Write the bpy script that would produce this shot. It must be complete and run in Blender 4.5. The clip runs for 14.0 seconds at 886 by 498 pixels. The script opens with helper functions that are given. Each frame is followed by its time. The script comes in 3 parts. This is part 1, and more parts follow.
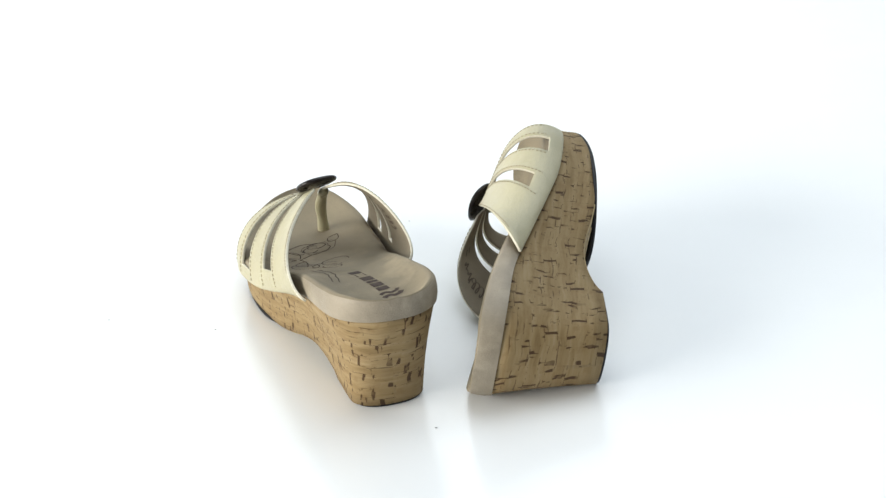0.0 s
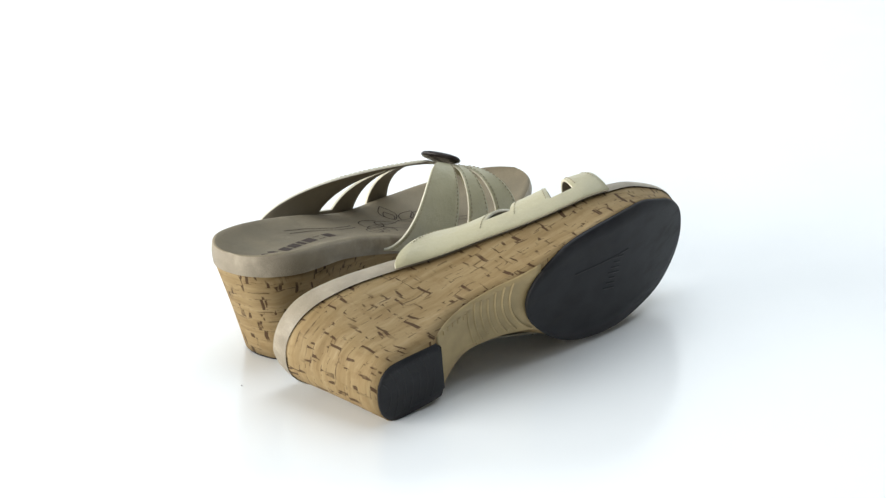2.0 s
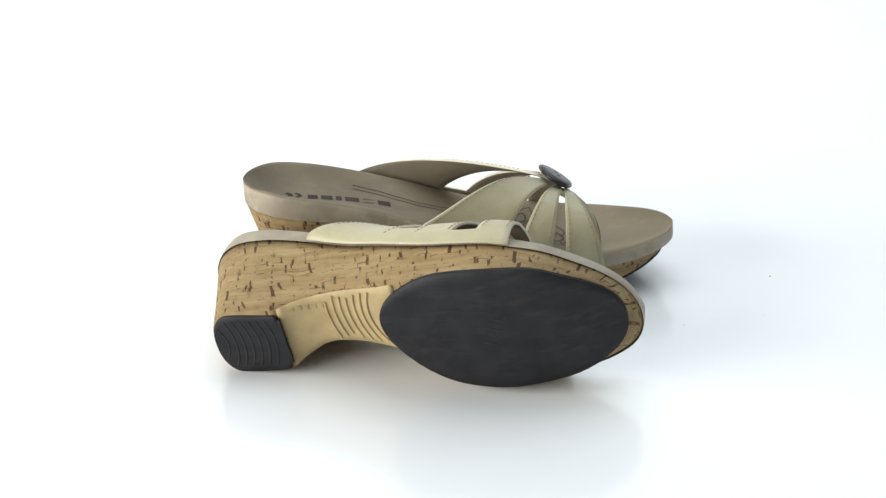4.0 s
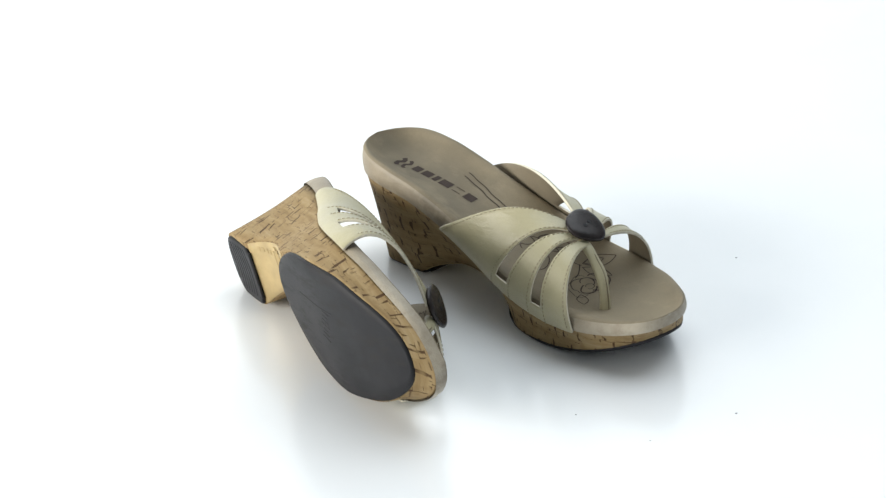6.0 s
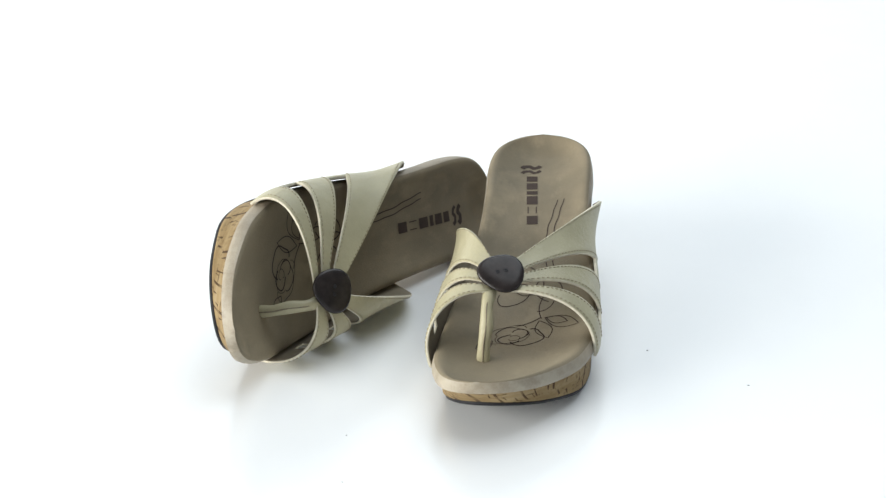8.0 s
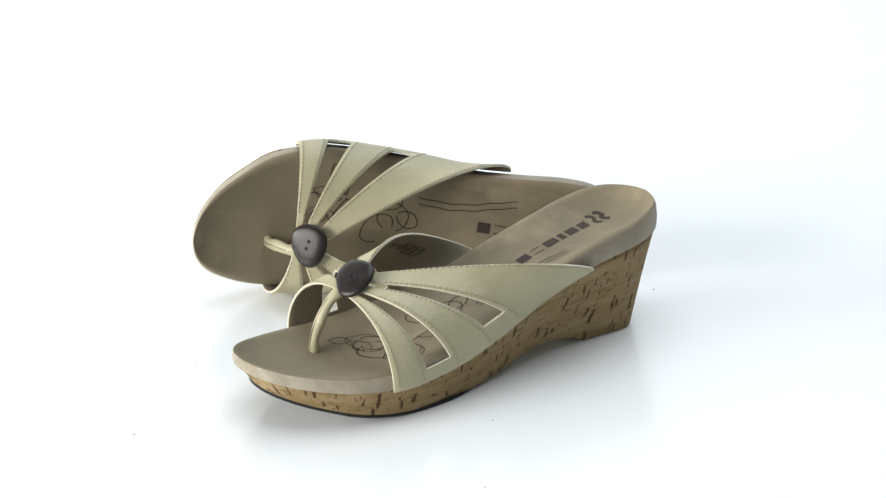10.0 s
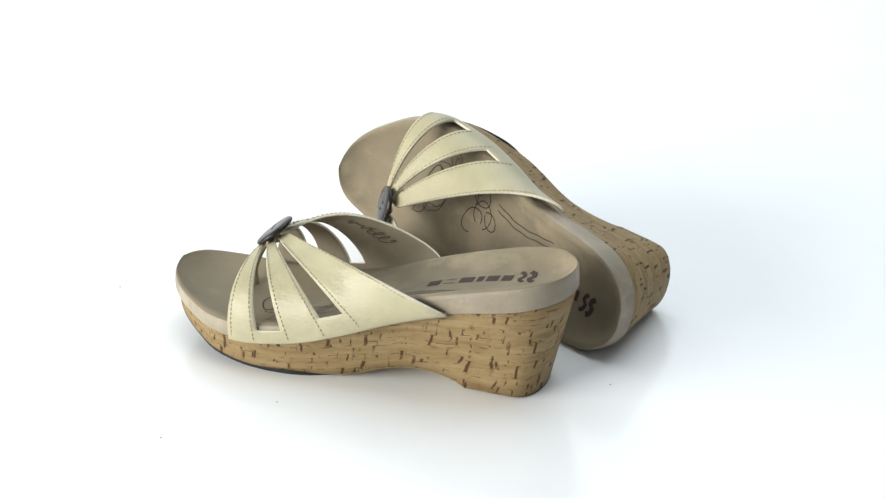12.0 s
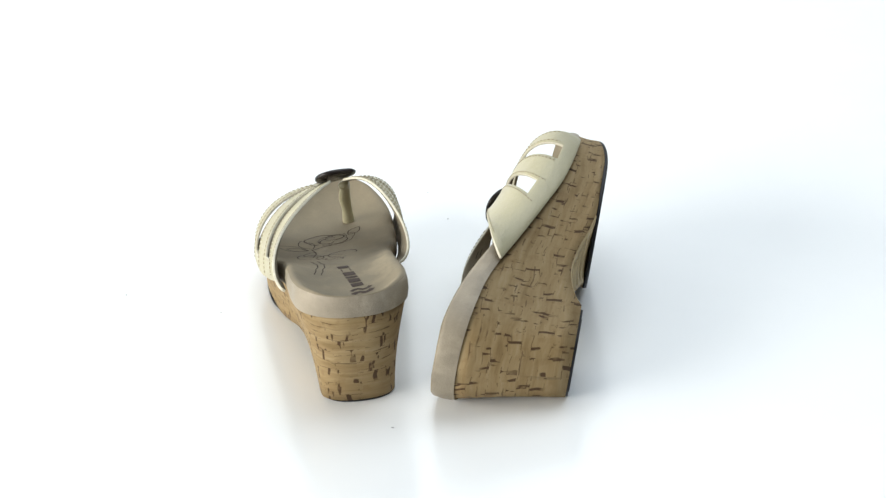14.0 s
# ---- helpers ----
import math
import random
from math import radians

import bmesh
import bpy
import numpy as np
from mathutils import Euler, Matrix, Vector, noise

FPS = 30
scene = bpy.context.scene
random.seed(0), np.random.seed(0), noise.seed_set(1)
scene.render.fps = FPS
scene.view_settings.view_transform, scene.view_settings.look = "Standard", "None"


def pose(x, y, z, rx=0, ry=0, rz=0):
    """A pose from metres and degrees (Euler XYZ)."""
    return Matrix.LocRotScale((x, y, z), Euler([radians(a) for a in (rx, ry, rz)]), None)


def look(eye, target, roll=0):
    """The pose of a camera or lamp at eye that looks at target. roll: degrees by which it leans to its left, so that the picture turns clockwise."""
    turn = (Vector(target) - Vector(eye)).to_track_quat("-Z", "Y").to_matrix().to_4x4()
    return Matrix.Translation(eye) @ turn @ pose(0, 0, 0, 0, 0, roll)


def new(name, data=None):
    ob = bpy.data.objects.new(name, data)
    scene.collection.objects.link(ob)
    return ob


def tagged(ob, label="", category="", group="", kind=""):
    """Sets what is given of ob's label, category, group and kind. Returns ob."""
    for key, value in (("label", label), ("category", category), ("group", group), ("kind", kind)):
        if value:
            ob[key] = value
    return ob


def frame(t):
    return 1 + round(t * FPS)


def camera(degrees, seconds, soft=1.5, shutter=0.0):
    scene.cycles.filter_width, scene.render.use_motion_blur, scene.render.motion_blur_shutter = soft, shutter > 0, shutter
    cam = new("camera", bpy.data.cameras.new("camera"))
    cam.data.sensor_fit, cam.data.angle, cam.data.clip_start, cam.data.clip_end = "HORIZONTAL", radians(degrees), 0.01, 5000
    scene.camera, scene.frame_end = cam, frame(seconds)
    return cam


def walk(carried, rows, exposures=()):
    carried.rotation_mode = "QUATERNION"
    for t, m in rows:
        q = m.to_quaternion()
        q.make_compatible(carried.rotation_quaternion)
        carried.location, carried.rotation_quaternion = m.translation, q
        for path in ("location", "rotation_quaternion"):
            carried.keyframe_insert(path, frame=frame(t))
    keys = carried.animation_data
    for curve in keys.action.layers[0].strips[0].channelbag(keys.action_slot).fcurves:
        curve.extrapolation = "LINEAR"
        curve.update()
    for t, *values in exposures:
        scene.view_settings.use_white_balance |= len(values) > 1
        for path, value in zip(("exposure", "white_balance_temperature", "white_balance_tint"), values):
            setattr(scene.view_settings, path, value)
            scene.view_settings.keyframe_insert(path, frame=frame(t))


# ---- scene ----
# Metres. The turntable's axis is the z axis, its top is z = 0.
cam = camera(25.0, 14.0, soft=1.35)
EYE = Vector((0.0, -1.1328, 0.5574))
YAW, PITCH, ROLL = radians(-0.305), radians(-24.258), -2.804
AHEAD = Vector((-math.sin(YAW) * math.cos(PITCH), math.cos(YAW) * math.cos(PITCH), math.sin(PITCH)))
VIEW = look(EYE, EYE + AHEAD, ROLL)
walk(cam, [(0.0, VIEW), (14.0, VIEW)])


def turned(t):
    """Degrees that the table has turned, clockwise from above: its drive runs a little unevenly, once a turn."""
    w = 0.4637
    return 26.3846 * t + 3.2805 * math.sin(w * t) + 1.5992 * (math.cos(w * t) - 1)


# ---- light ----
world = bpy.data.worlds.new("studio")
scene.world = world
world.use_nodes = True
bg = world.node_tree.nodes["Background"]
bg.inputs["Color"].default_value = (0.86, 0.945, 1.0, 1)
bg.inputs["Strength"].default_value = 0.22


def area_lamp(name, eye, target, sx, sy, watts, colour):
    data = bpy.data.lights.new(name, "AREA")
    data.shape, data.size, data.size_y, data.energy, data.color = "RECTANGLE", sx, sy, watts, colour
    ob = new(name, data)
    ob.matrix_world = look(eye, target)
    return ob


area_lamp("softbox_key", (-3.7, -1.4, 1.2), (0, 0, 0.05), 4.0, 1.6, 258, (1.0, 0.98, 0.915))
area_lamp("softbox_top", (0.7, 0.9, 2.9), (0.15, 0.15, 0.0), 3.2, 3.2, 80, (0.88, 0.95, 1.0))
scene.view_settings.exposure = 0.0


# ---- materials ----
def material(name, rough=0.5, metal=0.0):
    m = bpy.data.materials.new(name)
    m.use_nodes = True
    nt = m.node_tree
    b = nt.nodes["Principled BSDF"]
    b.inputs["Roughness"].default_value = rough
    b.inputs["Metallic"].default_value = metal
    return m, nt, b


def node(nt, kind, **values):
    n = nt.nodes.new(kind)
    for key, value in values.items():
        n.inputs[key].default_value = value
    return n


def ramp(nt, source, stops):
    n = nt.nodes.new("ShaderNodeValToRGB")
    while len(n.color_ramp.elements) < len(stops):
        n.color_ramp.elements.new(0.5)
    for e, (at, c) in zip(n.color_ramp.elements, stops):
        e.position = at
        e.color = (*c, 1) if len(c) == 3 else c
    nt.links.new(source, n.inputs["Fac"])
    return n.outputs["Color"]


def mix(nt, fac, a, b, how="MIX"):
    n = nt.nodes.new("ShaderNodeMix")
    n.data_type, n.blend_type = "RGBA", how
    for sock, val in ((n.inputs[0], fac), (n.inputs[6], a), (n.inputs[7], b)):
        if isinstance(val, (int, float)):
            sock.default_value = val
        elif isinstance(val, tuple):
            sock.default_value = (*val, 1)
        else:
            nt.links.new(val, sock)
    return n.outputs[2]


def calc(nt, how, a, b=0.0, clamp=False):
    n = nt.nodes.new("ShaderNodeMath")
    n.operation, n.use_clamp = how, clamp
    for sock, val in ((n.inputs[0], a), (n.inputs[1], b)):
        if isinstance(val, (int, float)):
            sock.default_value = val
        else:
            nt.links.new(val, sock)
    return n.outputs[0]


def noise_of(nt, vec, scale, detail=3.0, rough=0.55):
    n = node(nt, "ShaderNodeTexNoise", Scale=scale, Detail=detail, Roughness=rough)
    nt.links.new(vec, n.inputs["Vector"])
    return n.outputs["Fac"]


def stretch(nt, vec, sx, sy, sz, off=(0, 0, 0)):
    n = nt.nodes.new("ShaderNodeMapping")
    n.inputs["Scale"].default_value = (sx, sy, sz)
    n.inputs["Location"].default_value = off
    nt.links.new(vec, n.inputs["Vector"])
    return n.outputs["Vector"]


def bump(nt, b, height, strength, dist):
    n = node(nt, "ShaderNodeBump", Strength=strength, Distance=dist)
    nt.links.new(height, n.inputs["Height"])
    nt.links.new(n.outputs["Normal"], b.inputs["Normal"])


def coords(nt, which="Object"):
    return nt.nodes.new("ShaderNodeTexCoord").outputs[which]


def leather_mat(name, light, dark, rough, grain, scale=45.0, strength=0.25, stain=0.0, crease=0.0):
    m, nt, b = material(name, rough)
    o = coords(nt)
    big = noise_of(nt, o, scale, 4, 0.6)
    fine = noise_of(nt, o, 900, 3, 0.7)
    c = ramp(nt, big, [(0.32, dark), (0.68, light)])
    c = mix(nt, grain, c, ramp(nt, fine, [(0.3, tuple(v * 0.72 for v in light)), (0.7, light)]))
    if stain:
        wide = noise_of(nt, stretch(nt, o, 1, 0.6, 1, (0.3, 0.1, 0.2)), 17, 4, 0.6)
        c = mix(nt, calc(nt, "MULTIPLY", ramp(nt, wide, [(0.48, (0, 0, 0)), (0.66, (1, 1, 1))]), stain), c, tuple(v * 0.62 for v in dark))
        pale = noise_of(nt, stretch(nt, o, 1.4, 0.9, 1, (2.3, 4.1, 0.7)), 26, 5, 0.65)
        c = mix(nt, calc(nt, "MULTIPLY", ramp(nt, pale, [(0.55, (0, 0, 0)), (0.72, (1, 1, 1))]), stain), c, tuple(min(1, v * 1.3) for v in light))
    nt.links.new(c, b.inputs["Base Color"])
    nt.links.new(ramp(nt, big, [(0.3, (rough - 0.08,) * 3), (0.7, (rough + 0.08,) * 3)]), b.inputs["Roughness"])
    h = fine
    if crease:
        h = calc(nt, "ADD", fine, calc(nt, "MULTIPLY", noise_of(nt, stretch(nt, o, 1, 1, 1.6), 130, 3, 0.6), crease))
    bump(nt, b, h, strength, 0.0006)
    return m


def cork_mat():
    """Layered cork sheet: pale and dark strata, short dark fissures in staggered rows."""
    m, nt, b = material("cork_veneer", 0.74)
    b.inputs["Specular IOR Level"].default_value = 0.3
    uv = coords(nt, "UV")
    warp = node(nt, "ShaderNodeTexNoise", Scale=60.0, Detail=1.5)
    nt.links.new(uv, warp.inputs["Vector"])
    shift = nt.nodes.new("ShaderNodeVectorMath")
    shift.operation = "MULTIPLY_ADD"
    nt.links.new(warp.outputs["Color"], shift.inputs[0])
    shift.inputs[1].default_value = (0.008, 0.005, 0)
    nt.links.new(uv, shift.inputs[2])
    w = shift.outputs[0]
    strata = noise_of(nt, stretch(nt, w, 22, 190, 1), 1.0, 5, 0.6)
    patch = noise_of(nt, stretch(nt, uv, 45, 45, 1, (3, 1, 0)), 1.0, 3)
    base = ramp(nt, strata, [(0.27, (0.19, 0.124, 0.054)), (0.42, (0.268, 0.186, 0.087)), (0.58, (0.33, 0.24, 0.122)), (0.76, (0.42, 0.325, 0.19))])
    base = mix(nt, calc(nt, "MULTIPLY", patch, 0.4), base, (0.215, 0.138, 0.052))

    def brick(width, height, mortar, off, tall=7):
        n = nt.nodes.new("ShaderNodeTexBrick")
        n.offset, n.offset_frequency, n.squash, n.squash_frequency = 0.37, 2, 1.35, 3
        for k, v in (("Scale", 1.0), ("Mortar Size", mortar), ("Mortar Smooth", 0.2), ("Brick Width", width), ("Row Height", height)):
            n.inputs[k].default_value = v
        nt.links.new(stretch(nt, w, 1, tall, 1, off), n.inputs["Vector"])
        return n.outputs["Fac"]

    keep = ramp(nt, noise_of(nt, stretch(nt, uv, 170, 75, 1, (7, 2, 0)), 1.0, 2), [(0.525, (0, 0, 0)), (0.57, (1, 1, 1))])
    keep2 = ramp(nt, noise_of(nt, stretch(nt, uv, 160, 95, 1, (1, 9, 0)), 1.0, 2), [(0.54, (0, 0, 0)), (0.59, (1, 1, 1))])
    f1 = calc(nt, "MULTIPLY", brick(0.0085, 0.0083 * 7, 0.0011, (0.0, 0.0, 0)), keep)
    f2 = calc(nt, "MULTIPLY", brick(0.0125, 0.0055 * 7, 0.0009, (0.013, 0.004, 0)), keep2)
    keep3 = ramp(nt, noise_of(nt, stretch(nt, uv, 60, 260, 1, (4, 5, 0)), 1.0, 2), [(0.59, (0, 0, 0)), (0.65, (1, 1, 1))])
    f3 = calc(nt, "MULTIPLY", brick(0.03, 0.0037, 0.00045, (0.002, 0.001, 0), 1), keep3)
    crowd = ramp(nt, noise_of(nt, stretch(nt, uv, 48, 62, 1, (5, 3, 0)), 1.0, 2), [(0.36, (0.12, 0.12, 0.12)), (0.46, (1, 1, 1))])
    f1, f2 = calc(nt, "MULTIPLY", f1, crowd), calc(nt, "MULTIPLY", f2, crowd)
    fiss = calc(nt, "MAXIMUM", calc(nt, "MAXIMUM", f1, f2), calc(nt, "MULTIPLY", f3, 0.75))
    spots = ramp(nt, noise_of(nt, stretch(nt, uv, 330, 420, 1), 1.0, 2), [(0.73, (0, 0, 0)), (0.78, (1, 1, 1))])
    fiss = calc(nt, "MAXIMUM", fiss, calc(nt, "MULTIPLY", spots, 0.8))
    # each fissure stands in a faint brown halo where the bark has stained the sheet
    stain = ramp(nt, noise_of(nt, stretch(nt, uv, 130, 110, 1, (2, 6, 0)), 1.0, 3), [(0.52, (0, 0, 0)), (0.7, (1, 1, 1))])
    base = mix(nt, calc(nt, "MULTIPLY", stain, 0.35), base, (0.17, 0.096, 0.036))
    c = mix(nt, calc(nt, "MULTIPLY", fiss, 0.9), base, (0.05, 0.021, 0.007))
    nt.links.new(c, b.inputs["Base Color"])
    h = calc(nt, "SUBTRACT", strata, fiss)
    bump(nt, b, h, 0.35, 0.0008)
    return m


def rubber_mat():
    m, nt, b = material("black_rubber", 0.6)
    o = coords(nt)
    c = ramp(nt, noise_of(nt, o, 60, 4), [(0.3, (0.011, 0.011, 0.013)), (0.7, (0.021, 0.021, 0.024))])
    scuff = ramp(nt, noise_of(nt, stretch(nt, o, 130, 28, 60), 1.0, 5, 0.7), [(0.52, (0, 0, 0)), (0.72, (1, 1, 1))])
    c = mix(nt, calc(nt, "MULTIPLY", scuff, 0.5), c, (0.05, 0.047, 0.043))
    nt.links.new(c, b.inputs["Base Color"])
    nt.links.new(ramp(nt, scuff, [(0.0, (0.52,) * 3), (1.0, (0.75,) * 3)]), b.inputs["Roughness"])
    b.inputs["Specular IOR Level"].default_value = 0.22
    bump(nt, b, noise_of(nt, o, 1500, 2), 0.15, 0.0003)
    return m


def plain_mat(name, colour, rough, scale=300.0, spread=0.12):
    m, nt, b = material(name, rough)
    n = noise_of(nt, coords(nt), scale, 3)
    c = ramp(nt, n, [(0.3, tuple(v * (1 - spread) for v in colour)), (0.7, tuple(min(1, v * (1 + spread)) for v in colour))])
    nt.links.new(c, b.inputs["Base Color"])
    bump(nt, b, n, 0.1, 0.0003)
    return m


CORK = cork_mat()
SUEDE = leather_mat("taupe_suede", (0.27, 0.223, 0.147), (0.205, 0.168, 0.109), 0.8, 0.35, 38, 0.3, 0.5)
STRAP = leather_mat("cream_leather", (0.462, 0.425, 0.276), (0.388, 0.352, 0.225), 0.38, 0.2, 42, 0.3, 0.0, 3.5)
RAW_EDGE = plain_mat("pale_cut_edge", (0.66, 0.62, 0.50), 0.7, 500)
BAND = leather_mat("worn_band_suede", (0.355, 0.30, 0.222), (0.262, 0.22, 0.158), 0.5, 0.3, 55, 0.4, 0.7, 2.0)


def rub_toe(m, pale):
    """Suede rubbed pale and fluffy round the toe end of the shoe."""
    nt = m.node_tree
    b = nt.nodes["Principled BSDF"]
    old = b.inputs["Base Color"].links[0].from_socket
    o = coords(nt)
    xyz = nt.nodes.new("ShaderNodeSeparateXYZ")
    nt.links.new(o, xyz.inputs[0])
    near = ramp(nt, calc(nt, "MULTIPLY", xyz.outputs["Y"], 4.0), [(0.74, (0, 0, 0)), (0.95, (1, 1, 1))])
    patchy = ramp(nt, noise_of(nt, o, 70, 5, 0.7), [(0.36, (0.1, 0.1, 0.1)), (0.6, (1, 1, 1))])
    nt.links.new(mix(nt, calc(nt, "MULTIPLY", calc(nt, "MULTIPLY", near, patchy), 0.6), old, pale), b.inputs["Base Color"])


rub_toe(BAND, (0.50, 0.45, 0.36))
LINING = leather_mat("beige_lining", (0.25, 0.212, 0.15), (0.19, 0.16, 0.112), 0.75, 0.3, 50, 0.2)
RUBBER = rubber_mat()
SHANK = plain_mat("tan_plastic", (0.40, 0.30, 0.145), 0.5, 90)
BUTTON = plain_mat("dark_horn", (0.021, 0.0165, 0.016), 0.27, 120, 0.4)
BUTTON.node_tree.nodes["Principled BSDF"].inputs["Specular IOR Level"].default_value = 0.3
INK = plain_mat("brown_ink", (0.042, 0.026, 0.019), 0.85)
FADED_INK = plain_mat("faded_brown_ink", (0.10, 0.074, 0.05), 0.85)
THREAD = plain_mat("brown_thread", (0.33, 0.285, 0.195), 0.8)
DUST = plain_mat("grey_dust", (0.35, 0.35, 0.36), 0.9)


def white_mat(name, rough, ior=1.5):
    m, nt, b = material(name, rough)
    b.inputs["IOR"].default_value = ior
    o = coords(nt)
    c = ramp(nt, noise_of(nt, o, 6, 3), [(0.3, (0.885, 0.905, 0.92)), (0.7, (0.91, 0.93, 0.945))])
    nt.links.new(c, b.inputs["Base Color"])
    nt.links.new(ramp(nt, noise_of(nt, o, 25, 3), [(0.3, (rough - 0.03,) * 3), (0.7, (rough + 0.03,) * 3)]), b.inputs["Roughness"])
    return m


WHITE = white_mat("white_acrylic", 0.2, 1.85)
PAPER = white_mat("white_paper", 0.8)


# ---- building helpers ----
def part(name, bm, mat, parent, label="", smooth=True):
    me = bpy.data.meshes.new(name)
    bmesh.ops.recalc_face_normals(bm, faces=bm.faces)
    bm.to_mesh(me)
    bm.free()
    for m in mat if isinstance(mat, (list, tuple)) else (mat,):
        me.materials.append(m)
    if smooth:
        me.shade_smooth()
    ob = new(name, me)
    if parent is not None:
        ob.parent = parent
    if label:
        ob["label"] = label
    return ob


def spline(knots):
    """A smooth curve through (at, value) knots."""
    xs = [k[0] for k in knots]
    ys = [k[1] for k in knots]
    n = len(xs)
    d = []
    for i in range(n):
        a, c = max(i - 1, 0), min(i + 1, n - 1)
        d.append((ys[c] - ys[a]) / (xs[c] - xs[a]))

    def at(x):
        if x <= xs[0]:
            return ys[0]
        if x >= xs[-1]:
            return ys[-1]
        i = max(k for k in range(n - 1) if xs[k] <= x)
        h = xs[i + 1] - xs[i]
        t = (x - xs[i]) / h
        return ((2 * t**3 - 3 * t**2 + 1) * ys[i] + (t**3 - 2 * t**2 + t) * h * d[i]
                + (3 * t**2 - 2 * t**3) * ys[i + 1] + (t**3 - t**2) * h * d[i + 1])
    return at


def loft(rings, closed_ends=True, uvs=None, cap_uv=None):
    """Rings of equally many points, joined one to the next; each ring is closed."""
    bm = bmesh.new()
    vs = [[bm.verts.new(p) for p in r] for r in rings]
    layer = bm.loops.layers.uv.new("UVMap") if uvs else None
    n = len(rings[0])
    for i in range(len(rings) - 1):
        for j in range(n):
            k = (j + 1) % n
            try:
                f = bm.faces.new((vs[i][j], vs[i][k], vs[i + 1][k], vs[i + 1][j]))
            except ValueError:
                continue
            if layer:
                for lp, (a, b) in zip(f.loops, ((i, j), (i, j + 1), (i + 1, j + 1), (i + 1, j))):
                    lp[layer].uv = uvs(a, b)
    if closed_ends:
        for r in (vs[0], vs[-1]):
            f = bm.faces.new(r)
            if layer and cap_uv:
                for lp in f.loops:
                    lp[layer].uv = cap_uv(lp.vert.co)
    return bm


# ---- the sandal: millimetres in its own space, y to the toe, z up, +x the inner side of a left shoe ----
MM = 0.000994
# footbed outline: half widths from the centre line
TOP_OUT = spline([(-20, 30), (5, 33), (25, 35), (45, 35), (80, 35.5), (110, 40), (150, 44), (178, 44.5), (204, 41.5), (226, 38.5), (240, 38), (258, 40)])
TOP_IN = spline([(-20, 27), (5, 31.4), (25, 33.2), (45, 32.5), (80, 33.3), (110, 36.5), (150, 43.5), (178, 46.5), (204, 45), (226, 41), (240, 40), (258, 41)])
TOP_MID = spline([(-20, 0), (160, 0), (178, 0), (204, 3), (226, 8.5), (240, 12), (258, 18)])
BOT_OUT = spline([(0, 20.5), (15, 22.5), (44, 22.0), (54, 23.2), (80, 26.5), (105, 31), (120, 34), (135, 37), (155, 39.5), (178, 40), (205, 37.5), (222, 35.5), (240, 34), (250, 34)])
BOT_IN = spline([(0, 19.8), (15, 21.6), (44, 21.4), (52, 17), (68, 10), (85, 9.5), (100, 10), (115, 13), (130, 25), (150, 39.5), (175, 44), (205, 43.5), (222, 40), (240, 37), (250, 36.5)])
BOT_MID = spline([(0, 0), (150, 0), (178, -0.5), (205, 1), (222, 5), (240, 8), (252, 10)])
# heights
ROCKER = spline([(0, 0.0), (160, 0), (185, 1.4), (210, 6.2), (232, 13), (252, 21)])
CORK_TOP = spline([(-20, 64.5), (0, 62), (42, 56), (80, 45), (111, 34.5), (140, 26), (178, 21), (205, 21.5), (232, 25), (258, 31)])
RIM = spline([(-20, 78.5), (0, 77.3), (42, 69), (80, 58), (111, 46), (140, 37), (178, 31.5), (205, 31), (232, 34), (258, 39)])
BED = spline([(-20, 69), (8, 66), (40, 61.5), (70, 55), (110, 42), (150, 30.5), (178, 26.5), (203, 25.5), (232, 28.5), (258, 35)])


def end_factor(y, y0, y1, r0, r1, p0=2.0, p1=2.0):
    f = 1.0
    if y < y0 + r0:
        f = (max(0.0, 1 - ((y0 + r0 - y) / r0) ** p0)) ** (1 / p0)
    if y > y1 - r1:
        f = min(f, (max(0.0, 1 - ((y - y1 + r1) / r1) ** p1)) ** (1 / p1))
    return f


def stations(y0, y1, r0, r1, n_mid, n_end=14):
    ys = [y0 + r0 * (1 - math.cos(math.pi / 2 * i / n_end)) for i in range(n_end)]
    ys += [y0 + r0 + (y1 - y0 - r0 - r1) * i / n_mid for i in range(n_mid)]
    ys += [y1 - r1 + r1 * math.sin(math.pi / 2 * i / n_end) for i in range(n_end + 1)]
    ys[0], ys[-1] = y0 + 0.001, y1 - 0.001
    return ys


def top_edges(y, grow=0.0):
    f = end_factor(y, -20, 256, 33, 54, 2.3, 2.05)
    return TOP_MID(y) - (TOP_OUT(y) + grow) * f, TOP_MID(y) + (TOP_IN(y) + grow) * f


def bot_edges(y, grow=0.0):
    f = end_factor(y, 0, 250, 13, 58, 2.4, 2.25)
    return BOT_MID(y) - (BOT_OUT(y) + grow) * f, BOT_MID(y) + (BOT_IN(y) + grow) * f


def under(y):
    """Height of the cork's underside: heel, breast, arch, rocker."""
    if y < 43:
        return 1.3
    arch = spline([(43, 1.3), (46, 3.4), (51, 6.4), (62, 9.8), (76, 11.2), (92, 9.2), (108, 5), (124, 2.2), (140, 2.2)])
    return arch(y) if y < 140 else 2.2 + ROCKER(y)


def bed_height(x, y):
    """Height of the footbed's upper face."""
    lo, hi = top_edges(y)
    mid, half = (lo + hi) / 2, max((hi - lo) / 2, 0.1)
    q = min(abs(x - mid) / half, 1.0)
    low, rim = BED(y), RIM(y)
    # at the ends the rim runs round
    ends = 1 - min(1.0, max(0.0, (y + 20) / 16)) if y < -4 else min(1.0, max(0.0, (y - 242) / 16))
    low = low + (rim - low) * ends ** 2
    return low + (rim - low) * min(1.0, q / 0.86) ** 2.8


def put(x, y, z, m):
    return Vector((x * m * MM, y * MM, z * MM))


